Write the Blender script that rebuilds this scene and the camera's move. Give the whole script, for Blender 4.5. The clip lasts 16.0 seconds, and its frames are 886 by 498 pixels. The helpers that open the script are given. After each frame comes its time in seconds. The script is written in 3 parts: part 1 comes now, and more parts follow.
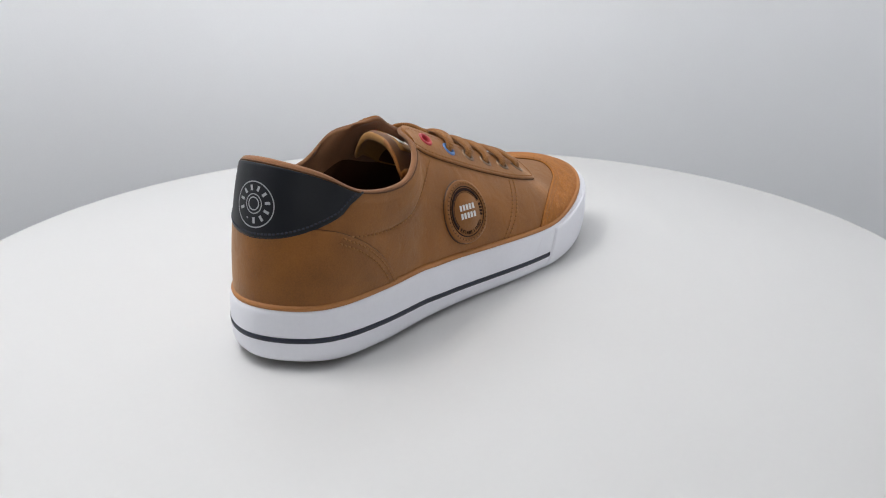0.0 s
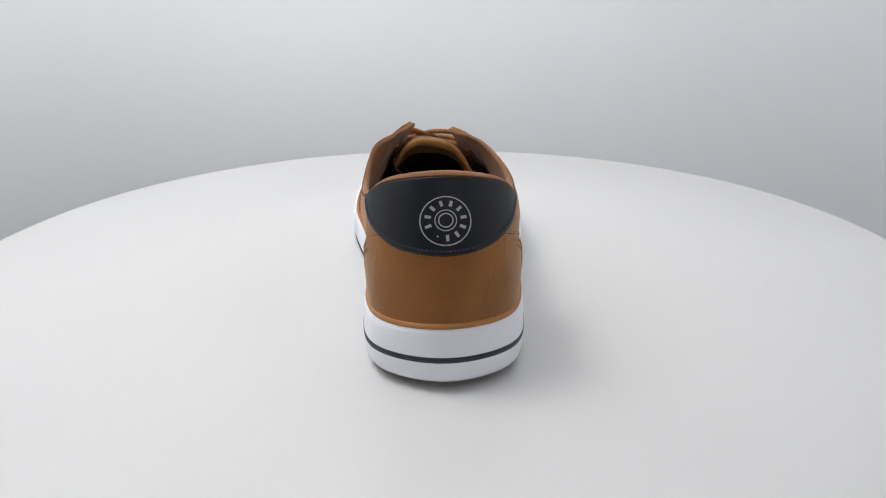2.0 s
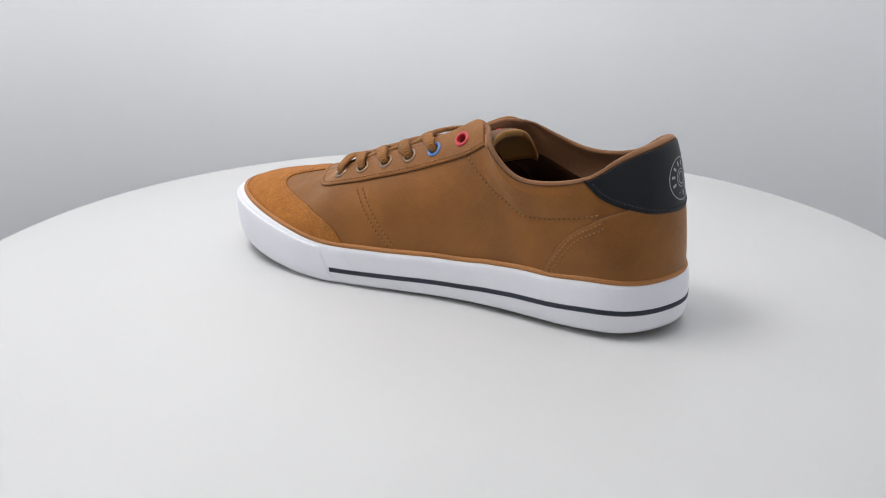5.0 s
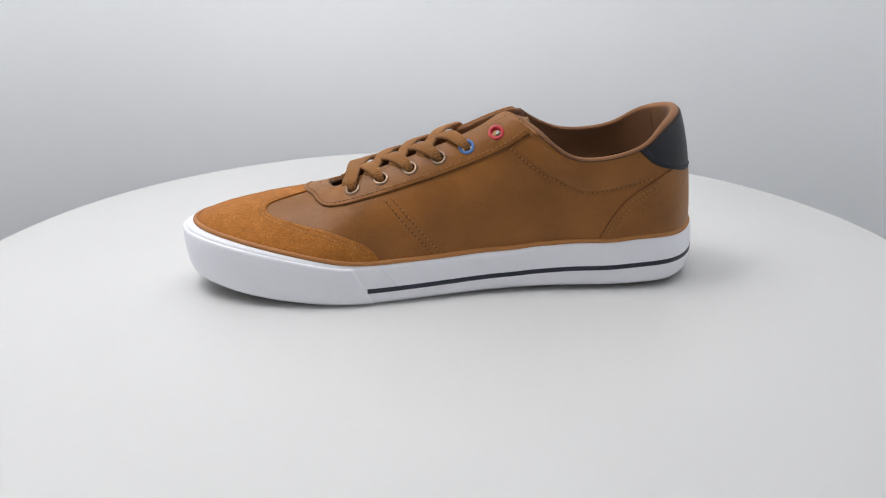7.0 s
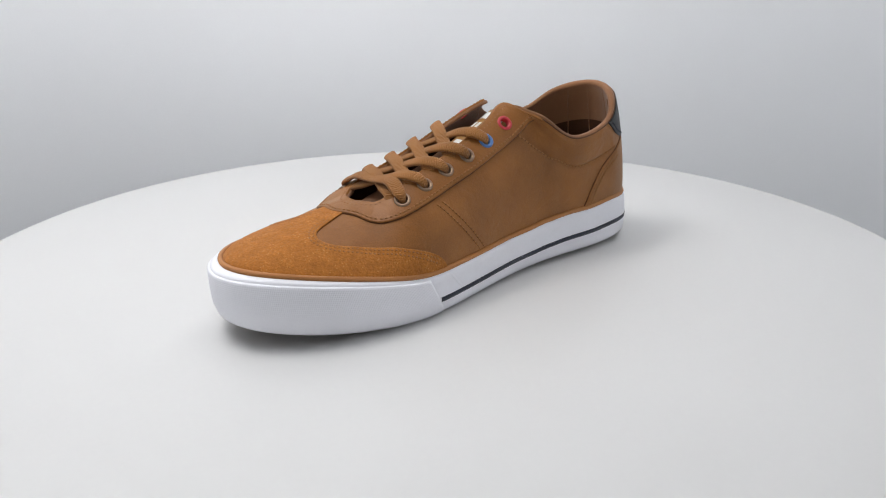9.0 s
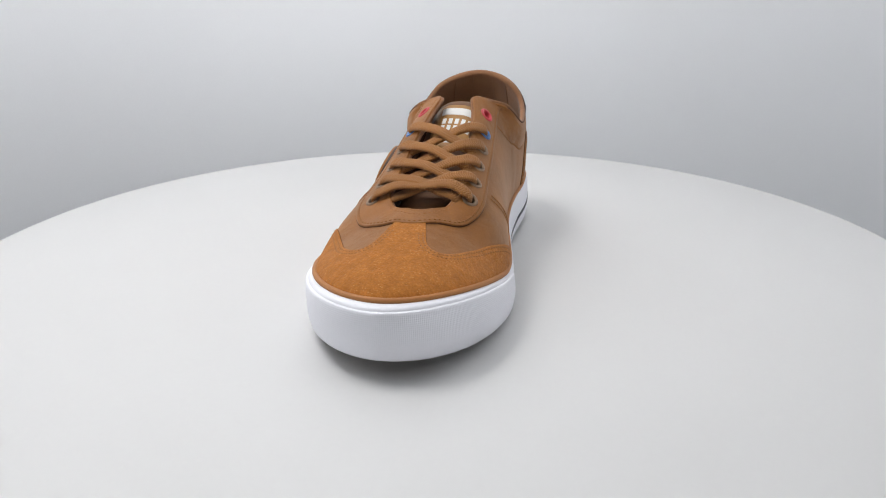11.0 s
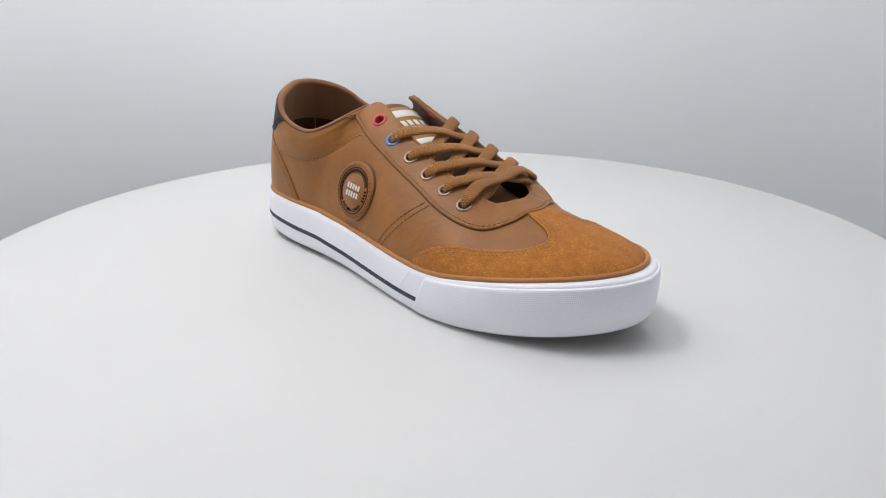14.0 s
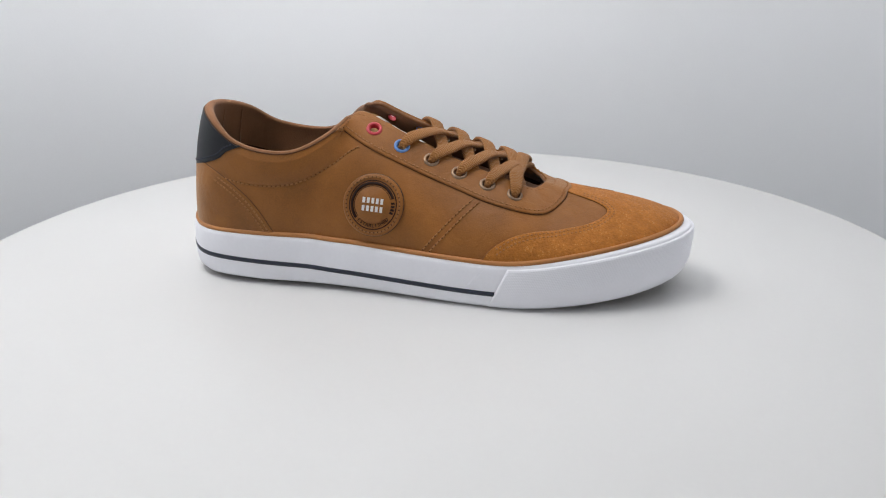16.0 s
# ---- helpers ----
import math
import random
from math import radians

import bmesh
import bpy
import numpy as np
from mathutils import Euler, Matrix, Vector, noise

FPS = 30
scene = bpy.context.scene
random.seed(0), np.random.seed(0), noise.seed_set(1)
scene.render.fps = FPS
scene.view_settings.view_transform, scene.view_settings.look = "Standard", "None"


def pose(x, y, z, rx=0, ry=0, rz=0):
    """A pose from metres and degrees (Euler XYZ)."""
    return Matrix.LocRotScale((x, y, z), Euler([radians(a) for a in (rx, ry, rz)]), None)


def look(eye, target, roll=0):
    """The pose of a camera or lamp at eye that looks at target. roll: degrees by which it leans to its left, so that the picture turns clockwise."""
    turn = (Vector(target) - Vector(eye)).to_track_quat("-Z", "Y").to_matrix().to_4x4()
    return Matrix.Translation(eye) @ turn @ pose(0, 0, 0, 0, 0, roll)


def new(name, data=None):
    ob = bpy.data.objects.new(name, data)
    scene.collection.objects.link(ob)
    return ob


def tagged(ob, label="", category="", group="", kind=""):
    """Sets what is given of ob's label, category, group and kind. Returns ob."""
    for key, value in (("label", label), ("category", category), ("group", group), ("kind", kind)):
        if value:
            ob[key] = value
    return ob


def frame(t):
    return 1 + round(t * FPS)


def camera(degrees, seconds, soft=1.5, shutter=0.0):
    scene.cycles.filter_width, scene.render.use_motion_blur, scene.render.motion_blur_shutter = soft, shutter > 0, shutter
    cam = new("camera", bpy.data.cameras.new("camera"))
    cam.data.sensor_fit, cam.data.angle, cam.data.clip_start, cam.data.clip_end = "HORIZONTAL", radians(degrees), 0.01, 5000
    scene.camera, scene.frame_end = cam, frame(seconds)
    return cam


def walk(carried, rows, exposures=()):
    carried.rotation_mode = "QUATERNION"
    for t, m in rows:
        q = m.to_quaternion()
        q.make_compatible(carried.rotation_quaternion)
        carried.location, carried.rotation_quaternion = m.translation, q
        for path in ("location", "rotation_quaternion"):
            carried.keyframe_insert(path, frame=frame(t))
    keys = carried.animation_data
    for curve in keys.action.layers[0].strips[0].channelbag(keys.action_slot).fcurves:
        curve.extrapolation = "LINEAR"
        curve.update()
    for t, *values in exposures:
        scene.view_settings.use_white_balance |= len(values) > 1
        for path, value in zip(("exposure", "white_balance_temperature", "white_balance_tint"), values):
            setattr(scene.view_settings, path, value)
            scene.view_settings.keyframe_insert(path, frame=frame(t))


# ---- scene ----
cam = camera(51.53, 16.0, soft=1.1)
EYE = Vector((0.0, -0.52, 0.2035))
YAW, PITCH = radians(0.317), radians(20.06)
AIM = EYE + Vector((math.sin(YAW) * math.cos(PITCH), math.cos(YAW) * math.cos(PITCH), -math.sin(PITCH)))
VIEW = look(EYE, AIM, -0.394)
walk(cam, [(0.0, VIEW), (16.0, VIEW)])

# ---- light: a closed white photo booth, a panel overhead and two unseen added fills ----
scene.view_settings.exposure = 0.0
world = bpy.data.worlds.new("world")
scene.world = world
world.use_nodes = True
world.node_tree.nodes["Background"].inputs[0].default_value = (0.8, 0.86, 1.0, 1)
world.node_tree.nodes["Background"].inputs[1].default_value = 0.02


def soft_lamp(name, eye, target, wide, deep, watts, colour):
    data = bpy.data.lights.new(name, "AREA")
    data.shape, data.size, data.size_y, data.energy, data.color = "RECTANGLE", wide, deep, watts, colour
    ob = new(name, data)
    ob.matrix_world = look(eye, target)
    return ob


soft_lamp("overhead_panel", (-0.38, 0.0, 1.0), (0.0, 0.05, 0.0), 0.36, 0.32, 4.7, (1.0, 0.99, 0.975))
# unseen fill from above, added to brighten and even out the backdrop
soft_lamp("rear_panel", (0.12, 0.0, 1.12), (-0.14, 0.42, 0.0), 0.7, 0.2, 1.95, (1.0, 0.995, 0.985))
# unseen fill behind the camera, added to lift the sides that face it
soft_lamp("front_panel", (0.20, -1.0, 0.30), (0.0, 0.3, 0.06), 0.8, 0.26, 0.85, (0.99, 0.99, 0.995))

# ---- materials ----


def material(name, colour, rough=0.6, metal=0.0, spread=0.12, grain=900.0, bump=0.15, large=25.0, deep=0.0004, sheen=0.0,
             texture="noise", spec=0.5, crease=0.0):
    """A surface with colour variation at two scales and fine relief. grain and large are per metre."""
    m = bpy.data.materials.new(name)
    m.use_nodes = True
    nt = m.node_tree
    b = nt.nodes["Principled BSDF"]
    b.inputs["Roughness"].default_value, b.inputs["Metallic"].default_value = rough, metal
    b.inputs["Specular IOR Level"].default_value = spec
    b.inputs["Sheen Weight"].default_value = sheen
    at = nt.nodes.new("ShaderNodeTexCoord").outputs["Object"]
    fine = nt.nodes.new("ShaderNodeTexVoronoi" if texture == "cells" else "ShaderNodeTexNoise")
    fine.inputs["Scale"].default_value = grain
    broad = nt.nodes.new("ShaderNodeTexNoise")
    broad.inputs["Scale"].default_value = large
    broad.inputs["Detail"].default_value = 4.0
    nt.links.new(at, fine.inputs["Vector"])
    nt.links.new(at, broad.inputs["Vector"])
    add = nt.nodes.new("ShaderNodeMath")
    add.operation = "MULTIPLY_ADD"
    add.inputs[1].default_value = 0.45
    nt.links.new(fine.outputs[0], add.inputs[0])
    nt.links.new(broad.outputs[0], add.inputs[2])
    ramp = nt.nodes.new("ShaderNodeMapRange")
    ramp.inputs[1].default_value, ramp.inputs[2].default_value = 0.45, 1.0
    ramp.inputs[3].default_value, ramp.inputs[4].default_value = 1.0 - spread, 1.0 + spread
    nt.links.new(add.outputs[0], ramp.inputs[0])
    mix = nt.nodes.new("ShaderNodeVectorMath")
    mix.operation = "SCALE"
    mix.inputs[0].default_value = colour
    nt.links.new(ramp.outputs[0], mix.inputs["Scale"])
    nt.links.new(mix.outputs[0], b.inputs["Base Color"])
    if bump:
        rel = nt.nodes.new("ShaderNodeBump")
        rel.inputs["Strength"].default_value, rel.inputs["Distance"].default_value = bump, deep
        nt.links.new(fine.outputs[0], rel.inputs["Height"])
        nt.links.new(rel.outputs[0], b.inputs["Normal"])
        if crease:
            fold = nt.nodes.new("ShaderNodeTexNoise")
            fold.inputs["Scale"].default_value, fold.inputs["Detail"].default_value = 110.0, 5.0
            fold.inputs["Distortion"].default_value = 0.8
            nt.links.new(at, fold.inputs["Vector"])
            soft = nt.nodes.new("ShaderNodeBump")
            soft.inputs["Strength"].default_value, soft.inputs["Distance"].default_value = crease, 0.0012
            nt.links.new(fold.outputs[0], soft.inputs["Height"])
            nt.links.new(soft.outputs[0], rel.inputs["Normal"])
    return m


LEATHER = material("tan_leather", (0.268, 0.099, 0.0182), 0.46, spread=0.30, grain=1400, bump=0.25, large=32, deep=0.0005, spec=0.32, crease=0.4, sheen=0.22)
LEATHER.node_tree.nodes["Principled BSDF"].inputs["Sheen Tint"].default_value = (1.0, 0.72, 0.42, 1.0)
TONGUE = material("dark_tongue_leather", (0.15, 0.062, 0.022), 0.6, spread=0.2, grain=1200, bump=0.2)
BADGE_EDGE = material("dark_badge_edge", (0.07, 0.034, 0.018), 0.6, spread=0.2)
SUEDE = material("orange_suede", (0.42, 0.158, 0.033), 0.95, spread=0.2, grain=1100, bump=0.7, large=700, deep=0.0008, sheen=0.1, spec=0.1)
NAVY_LEATHER = material("navy_leather", (0.0065, 0.008, 0.012), 0.44, spread=0.15, grain=1500, bump=0.15, deep=0.0003, spec=0.35)
RUBBER = material("white_rubber", (0.87, 0.875, 0.935), 0.5, spread=0.03, grain=500, bump=0.05, large=30)
BUMPER = material("textured_white_rubber", (0.87, 0.875, 0.935), 0.55, spread=0.03, grain=800, bump=0.05, deep=0.0003)
# brown deepened so that the contact shadow under the sole is in the colour
OUTSOLE = material("shade_darkened_outsole", (0.10, 0.072, 0.055), 0.8)
NAVY_STRIPE = material("navy_stripe_paint", (0.016, 0.020, 0.038), 0.5, spread=0.1)
PIPING = material("orange_rubber_piping", (0.42, 0.17, 0.045), 0.55, spread=0.1)
# lining brown with the shade of the shoe's inside put into the colour
LINING_SHADE = material("shade_darkened_lining", (0.085, 0.038, 0.020), 0.95, spread=0.3, grain=1500, bump=0.4, deep=0.0004, spec=0.1)
LINING = material("brown_mesh_lining", (0.275, 0.130, 0.063), 0.95, spread=0.25, grain=1800, bump=0.6, deep=0.0004, sheen=0.2, spec=0.1)
INSOLE = material("dark_insole", (0.014, 0.010, 0.008), 0.9)
LACE = material("brown_woven_lace", (0.36, 0.158, 0.050), 0.9, spread=0.25, grain=1300, bump=0.5, deep=0.0005, sheen=0.15, spec=0.15)
THREAD = material("tan_thread", (0.33, 0.142, 0.042), 0.75, spread=0.2)
NEEDLE = material("dark_needle_hole", (0.115, 0.046, 0.016), 0.9, spread=0.2)
# dark leather and suede edges that also stand for the shade line beneath
EDGE_AND_SHADE = material("dark_raw_edge_and_shade", (0.105, 0.042, 0.015), 0.85, spread=0.3)
SUEDE_RIM_SHADE = material("dark_suede_edge_shade", (0.17, 0.062, 0.015), 0.95, spread=0.3)
NAVY_THREAD = material("navy_thread", (0.03, 0.035, 0.055), 0.8, spread=0.2)
METAL = material("brushed_eyelet_metal", (0.29, 0.195, 0.13), 0.38, metal=0.75, spread=0.1, bump=0.05)
RED = material("red_enamel", (0.56, 0.045, 0.06), 0.4, spread=0.06, bump=0.03)
BLUE = material("blue_enamel", (0.10, 0.22, 0.50), 0.4, spread=0.06, bump=0.03)
BROWN_PRINT = material("dark_brown_print", (0.028, 0.012, 0.008), 0.6, spread=0.1, spec=0.15)
WHITE_PRINT = material("white_print", (0.78, 0.77, 0.75), 0.6, spread=0.05)
GREY_PRINT = material("pale_grey_print", (0.42, 0.43, 0.45), 0.6, spread=0.08)
SILVER = material("silver_print", (0.75, 0.74, 0.72), 0.4, metal=0.2, spread=0.08)
AMBER = material("amber_nubuck", (0.40, 0.19, 0.045), 0.75, spread=0.2, grain=1500, bump=0.3, deep=0.0003, sheen=0.1)
LABEL = material("brown_satin_label", (0.36, 0.175, 0.04), 0.5, spread=0.1)
DISC = material("white_satin_laminate", (0.67, 0.668, 0.664), 0.42, spread=0.015, grain=300, bump=0.02, large=8)
# for unseen surfaces only, kept dark to hold back bounce light
BOUNCE_STOP = material("dark_bounce_stop", (0.06, 0.06, 0.062), 0.9, spread=0.05, grain=300, bump=0.1, large=3)
BOOTH = material("white_booth_fabric", (0.905, 0.92, 0.945), 0.9, spread=0.02, grain=700, bump=0.1, large=3)



def add_relief(m, height, strength, deep):
    """Lay one more relief over a material's own."""
    nt = m.node_tree
    b = nt.nodes["Principled BSDF"]
    rel = nt.nodes.new("ShaderNodeBump")
    rel.inputs["Strength"].default_value, rel.inputs["Distance"].default_value = strength, deep
    if b.inputs["Normal"].links:
        nt.links.new(b.inputs["Normal"].links[0].from_socket, rel.inputs["Normal"])
    nt.links.new(height, rel.inputs["Height"])
    nt.links.new(rel.outputs[0], b.inputs["Normal"])


def maths(nt, kind, a, b=None, c=None):
    n = nt.nodes.new("ShaderNodeMath")
    n.operation = kind
    for i, x in enumerate((a, b, c)):
        if isinstance(x, (int, float)):
            n.inputs[i].default_value = x
        elif x is not None:
            nt.links.new(x, n.inputs[i])
    return n.outputs[0]


def woven(m):
    """Chevron ribs of a braided lace: u along it in millimetres, v across it from -1 to 1."""
    nt = m.node_tree
    uv = nt.nodes.new("ShaderNodeSeparateXYZ")
    nt.links.new(nt.nodes.new("ShaderNodeUVMap").outputs[0], uv.inputs[0])
    zig = maths(nt, "PINGPONG", maths(nt, "ADD", uv.outputs[1], 3.0), 0.5)
    loose = nt.nodes.new("ShaderNodeTexNoise")
    loose.inputs["Scale"].default_value = 420.0
    nt.links.new(nt.nodes.new("ShaderNodeTexCoord").outputs["Object"], loose.inputs["Vector"])
    slack = maths(nt, "MULTIPLY_ADD", loose.outputs[0], 3.0, maths(nt, "MULTIPLY", zig, 8.0))
    rib = maths(nt, "SINE", maths(nt, "MULTIPLY_ADD", uv.outputs[0], 5.0, slack))
    add_relief(m, maths(nt, "MULTIPLY", rib, loose.outputs[0]), 0.6, 0.0007)


def diamonds(m):
    """Fine diamond knurling on the upper part of the toe bumper: u along it and v up it in millimetres."""
    nt = m.node_tree
    uv = nt.nodes.new("ShaderNodeSeparateXYZ")
    nt.links.new(nt.nodes.new("ShaderNodeUVMap").outputs[0], uv.inputs[0])
    a = maths(nt, "SINE", maths(nt, "MULTIPLY", maths(nt, "ADD", uv.outputs[0], uv.outputs[1]), 3.3))
    b = maths(nt, "SINE", maths(nt, "MULTIPLY", maths(nt, "SUBTRACT", uv.outputs[0], uv.outputs[1]), 3.3))
    step = nt.nodes.new("ShaderNodeMapRange")
    step.inputs[1].default_value, step.inputs[2].default_value = 8.0, 13.0
    nt.links.new(uv.outputs[1], step.inputs[0])
    add_relief(m, maths(nt, "MULTIPLY", maths(nt, "MULTIPLY", a, b), step.outputs[0]), 0.25, 0.0002)


def napped(m, pale):
    """Loose pale fibres and brushed patches of a suede."""
    nt = m.node_tree
    b = nt.nodes["Principled BSDF"]
    at = nt.nodes.new("ShaderNodeTexCoord").outputs["Object"]
    flecks = nt.nodes.new("ShaderNodeTexVoronoi")
    flecks.inputs["Scale"].default_value, flecks.inputs["Randomness"].default_value = 620.0, 1.0
    nt.links.new(at, flecks.inputs["Vector"])
    brushed = nt.nodes.new("ShaderNodeTexNoise")
    brushed.inputs["Scale"].default_value, brushed.inputs["Detail"].default_value = 190.0, 8.0
    nt.links.new(at, brushed.inputs["Vector"])
    fleck = maths(nt, "LESS_THAN", flecks.outputs["Distance"], 0.24)
    pick = maths(nt, "GREATER_THAN", brushed.outputs[0], 0.50)
    tone = maths(nt, "MULTIPLY_ADD", brushed.outputs[0], 0.5, 0.75)
    own = b.inputs["Base Color"].links[0].from_socket
    scale = nt.nodes.new("ShaderNodeVectorMath")
    scale.operation = "SCALE"
    nt.links.new(own, scale.inputs[0])
    nt.links.new(tone, scale.inputs["Scale"])
    mix = nt.nodes.new("ShaderNodeMix")
    mix.data_type = "RGBA"
    nt.links.new(maths(nt, "MULTIPLY", maths(nt, "MULTIPLY", fleck, pick), 0.45), mix.inputs["Factor"])
    nt.links.new(scale.outputs[0], mix.inputs[6])
    mix.inputs[7].default_value = pale
    nt.links.new(mix.outputs[2], b.inputs["Base Color"])
    add_relief(m, brushed.outputs[0], 0.5, 0.0012)


woven(LACE)
diamonds(BUMPER)
napped(SUEDE, (0.64, 0.34, 0.12, 1.0))

# ---- mesh helpers ----
MM = 0.001


def lay_uv(ob, uv):
    """Texture coordinates for each point of a mesh."""
    me = ob.data
    at = np.zeros(len(me.loops), int)
    me.loops.foreach_get("vertex_index", at)
    me.uv_layers.new(name="UVMap").data.foreach_set("uv", np.asarray(uv, float)[at].ravel())
    return ob


def mesh(name, points, faces, mat, parent=None, label="", smooth=True):
    """One mesh object from points in millimetres."""
    me = bpy.data.meshes.new(name)
    me.from_pydata((np.asarray(points, float) * MM).tolist(), [], faces)
    me.materials.append(mat)
    me.validate()
    if smooth:
        me.polygons.foreach_set("use_smooth", [True] * len(me.polygons))
    ob = new(name, me)
    if parent:
        ob.parent = parent
    return tagged(ob, label)


def grid_faces(rows, columns, closed_rows=False, closed_columns=False, flip=False):
    out = []
    for i in range(rows if closed_rows else rows - 1):
        for j in range(columns if closed_columns else columns - 1):
            a, b = i * columns + j, i * columns + (j + 1) % columns
            c, d = ((i + 1) % rows) * columns + (j + 1) % columns, ((i + 1) % rows) * columns + j
            out.append((a, d, c, b) if flip else (a, b, c, d))
    return out


def lathe(name, profile, mat, parent=None, label="", steps=48, m=None):
    """A turned form: profile of (radius, height) in millimetres, about the z axis of m."""
    pts = []
    for i in range(steps):
        a = 2 * math.pi * i / steps
        for r, h in profile:
            p = Vector((r * math.cos(a), r * math.sin(a), h))
            pts.append(tuple(m @ p) if m else tuple(p))
    return mesh(name, pts, grid_faces(steps, len(profile), closed_rows=True, flip=True), mat, parent, label)


# ---- the form of the shoe, in millimetres: x to the toe, y to the inner side, z up ----
# stations round the welt from the toe tip along the outer side to the heel and back:
# welt x, y, z; top line x, y, z; rise and spread at the welt; reach and drop at the top line
STATIONS = [
    ((139.2, 4.5, 38), (63, 4, 57.7), (7.2, -1, 38, -7.5)),
    ((136.4, -8.2, 37.6), (63, 1, 57.7), (7.2, -1, 36.1, -7.5)),
    ((128, -20.7, 36.5), (62, -2, 57.7), (6.8, -1, 30.6, -7.5)),
    ((114.3, -32.1, 34.6), (61, -5, 57.2), (6.2, 0, 21, -7.5)),
    ((96, -41.5, 31.7), (59, -8, 57), (6, 0, 16.2, -7.5)),
    ((74.2, -48, 28.2), (56, -11, 57.2), (7.5, 1, 13.5, -5.9)),
    ((50.1, -50.8, 25.2), (46, -15, 61.4), (16, 1, 13.2, -5)),
    ((25, -49.5, 25.3), (28, -14.5, 67.5), (19, 1.5, 14, -6)),
    ((0, -46, 26.3), (7, -13.5, 75.5), (22, 2, 15, -7)),
    ((-22, -42.5, 27.3), (-13, -11.5, 84.5), (25, 2.4, 17.5, -8)),
    ((-40, -40, 28.3), (-30, -8.5, 92.5), (26, 2, 21, -9)),
    ((-52, -39, 28.8), (-43, -7, 97), (26, 1.9, 22.5, -10)),
    ((-60, -38.5, 29.3), (-49, -16, 94), (24, 1.6, 15.5, -11)),
    ((-68, -38, 29.8), (-54, -25.5, 89.5), (22, 1.2, 10.5, -13)),
    ((-80, -37.8, 29.8), (-68, -34, 81.5), (18, 2.4, 6.7, -14)),
    ((-95, -37.5, 29.8), (-86, -35.6, 78), (17, 2.2, 6.2, -14)),
    ((-112, -36, 29.8), (-108, -33.3, 81.5), (18, 1.6, 4.5, -14)),
    ((-130, -31.5, 29.8), (-123, -28, 90), (20, 0.8, 4, -16)),
    ((-143, -19, 29.8), (-134.5, -15, 96.2), (22, 0, 6, -16)),
    ((-149.5, 0, 30.4), (-139, 0, 98.3), (22, 0, 6, -16)),
    ((-143, 19, 29.3), (-134.5, 16, 96.2), (22, 0, 6, -16)),
    ((-130, 31.5, 29.3), (-123, 28.6, 90), (20, 0.8, 4, -16)),
    ((-112, 35.5, 29.3), (-109, 35.4, 81), (18, 1.6, 5.5, -14)),
    ((-95, 36, 27.9), (-86, 38.6, 76.5), (17, 2.2, 7.5, -14)),
    ((-80, 35.5, 27.9), (-68, 38.2, 79.5), (18, 3.6, 8.5, -14)),
    ((-68, 35, 27.4), (-54, 33.5, 90), (22, 3.8, 13, -13)),
    ((-60, 35, 26.9), (-47, 23.5, 95), (24, 4.0, 17, -11)),
    ((-52, 35, 26.4), (-38, 14.5, 99), (26, 3.8, 23.4, -10)),
    ((-40, 35.5, 25.1), (-27, 16, 94), (26, 3.4, 21.4, -9)),
    ((-22, 37.5, 24.6), (-11, 18.5, 86.5), (25, 2.8, 18, -8)),
    ((0, 41.5, 23.6), (9, 20, 78.5), (22, 2.6, 16.5, -7)),
    ((25, 46.5, 23.1), (30, 20.5, 71), (20, 2.2, 15, -6)),
    ((50.2, 49.9, 23.4), (47, 21.5, 64.4), (17, 1.4, 13, -5)),
    ((74, 48.8, 27.3), (57, 18.5, 59.2), (7.5, 1, 11.4, -5.9)),
    ((95.5, 44.3, 31.6), (60, 15, 58.5), (6, 0, 15, -7.5)),
    ((113.6, 37.1, 34.9), (61, 12, 58.2), (6.2, 0, 20.3, -7.5)),
    ((127.4, 27.7, 37), (62, 9, 58), (6.8, -1, 30.6, -7.5)),
    ((136.1, 16.7, 37.9), (63, 6.5, 57.7), (7.2, -1, 36.1, -7.5)),
]
COUNT = len(STATIONS)


def ring_spline(values):
    """Slopes of a smooth closed curve through values at 0, 1, 2, ..."""
    n = len(values)
    m = 4 * np.eye(n) + np.roll(np.eye(n), 1, 0) + np.roll(np.eye(n), -1, 0)
    return np.linalg.solve(m, 3 * (np.roll(values, -1, 0) - np.roll(values, 1, 0)))


def ring_at(values, slopes, s):
    s = np.asarray(s, float) % len(values)
    i = np.floor(s).astype(int) % len(values)
    j = (i + 1) % len(values)
    k = (s - np.floor(s))[..., None]
    return ((1 + 2 * k) * (1 - k) ** 2 * values[i] + k * (1 - k) ** 2 * slopes[i]
            + k * k * (3 - 2 * k) * values[j] + k * k * (k - 1) * slopes[j])


RING = np.array([[*w, *t, *k] for w, t, k in STATIONS], float)
RING_SLOPES = ring_spline(RING)


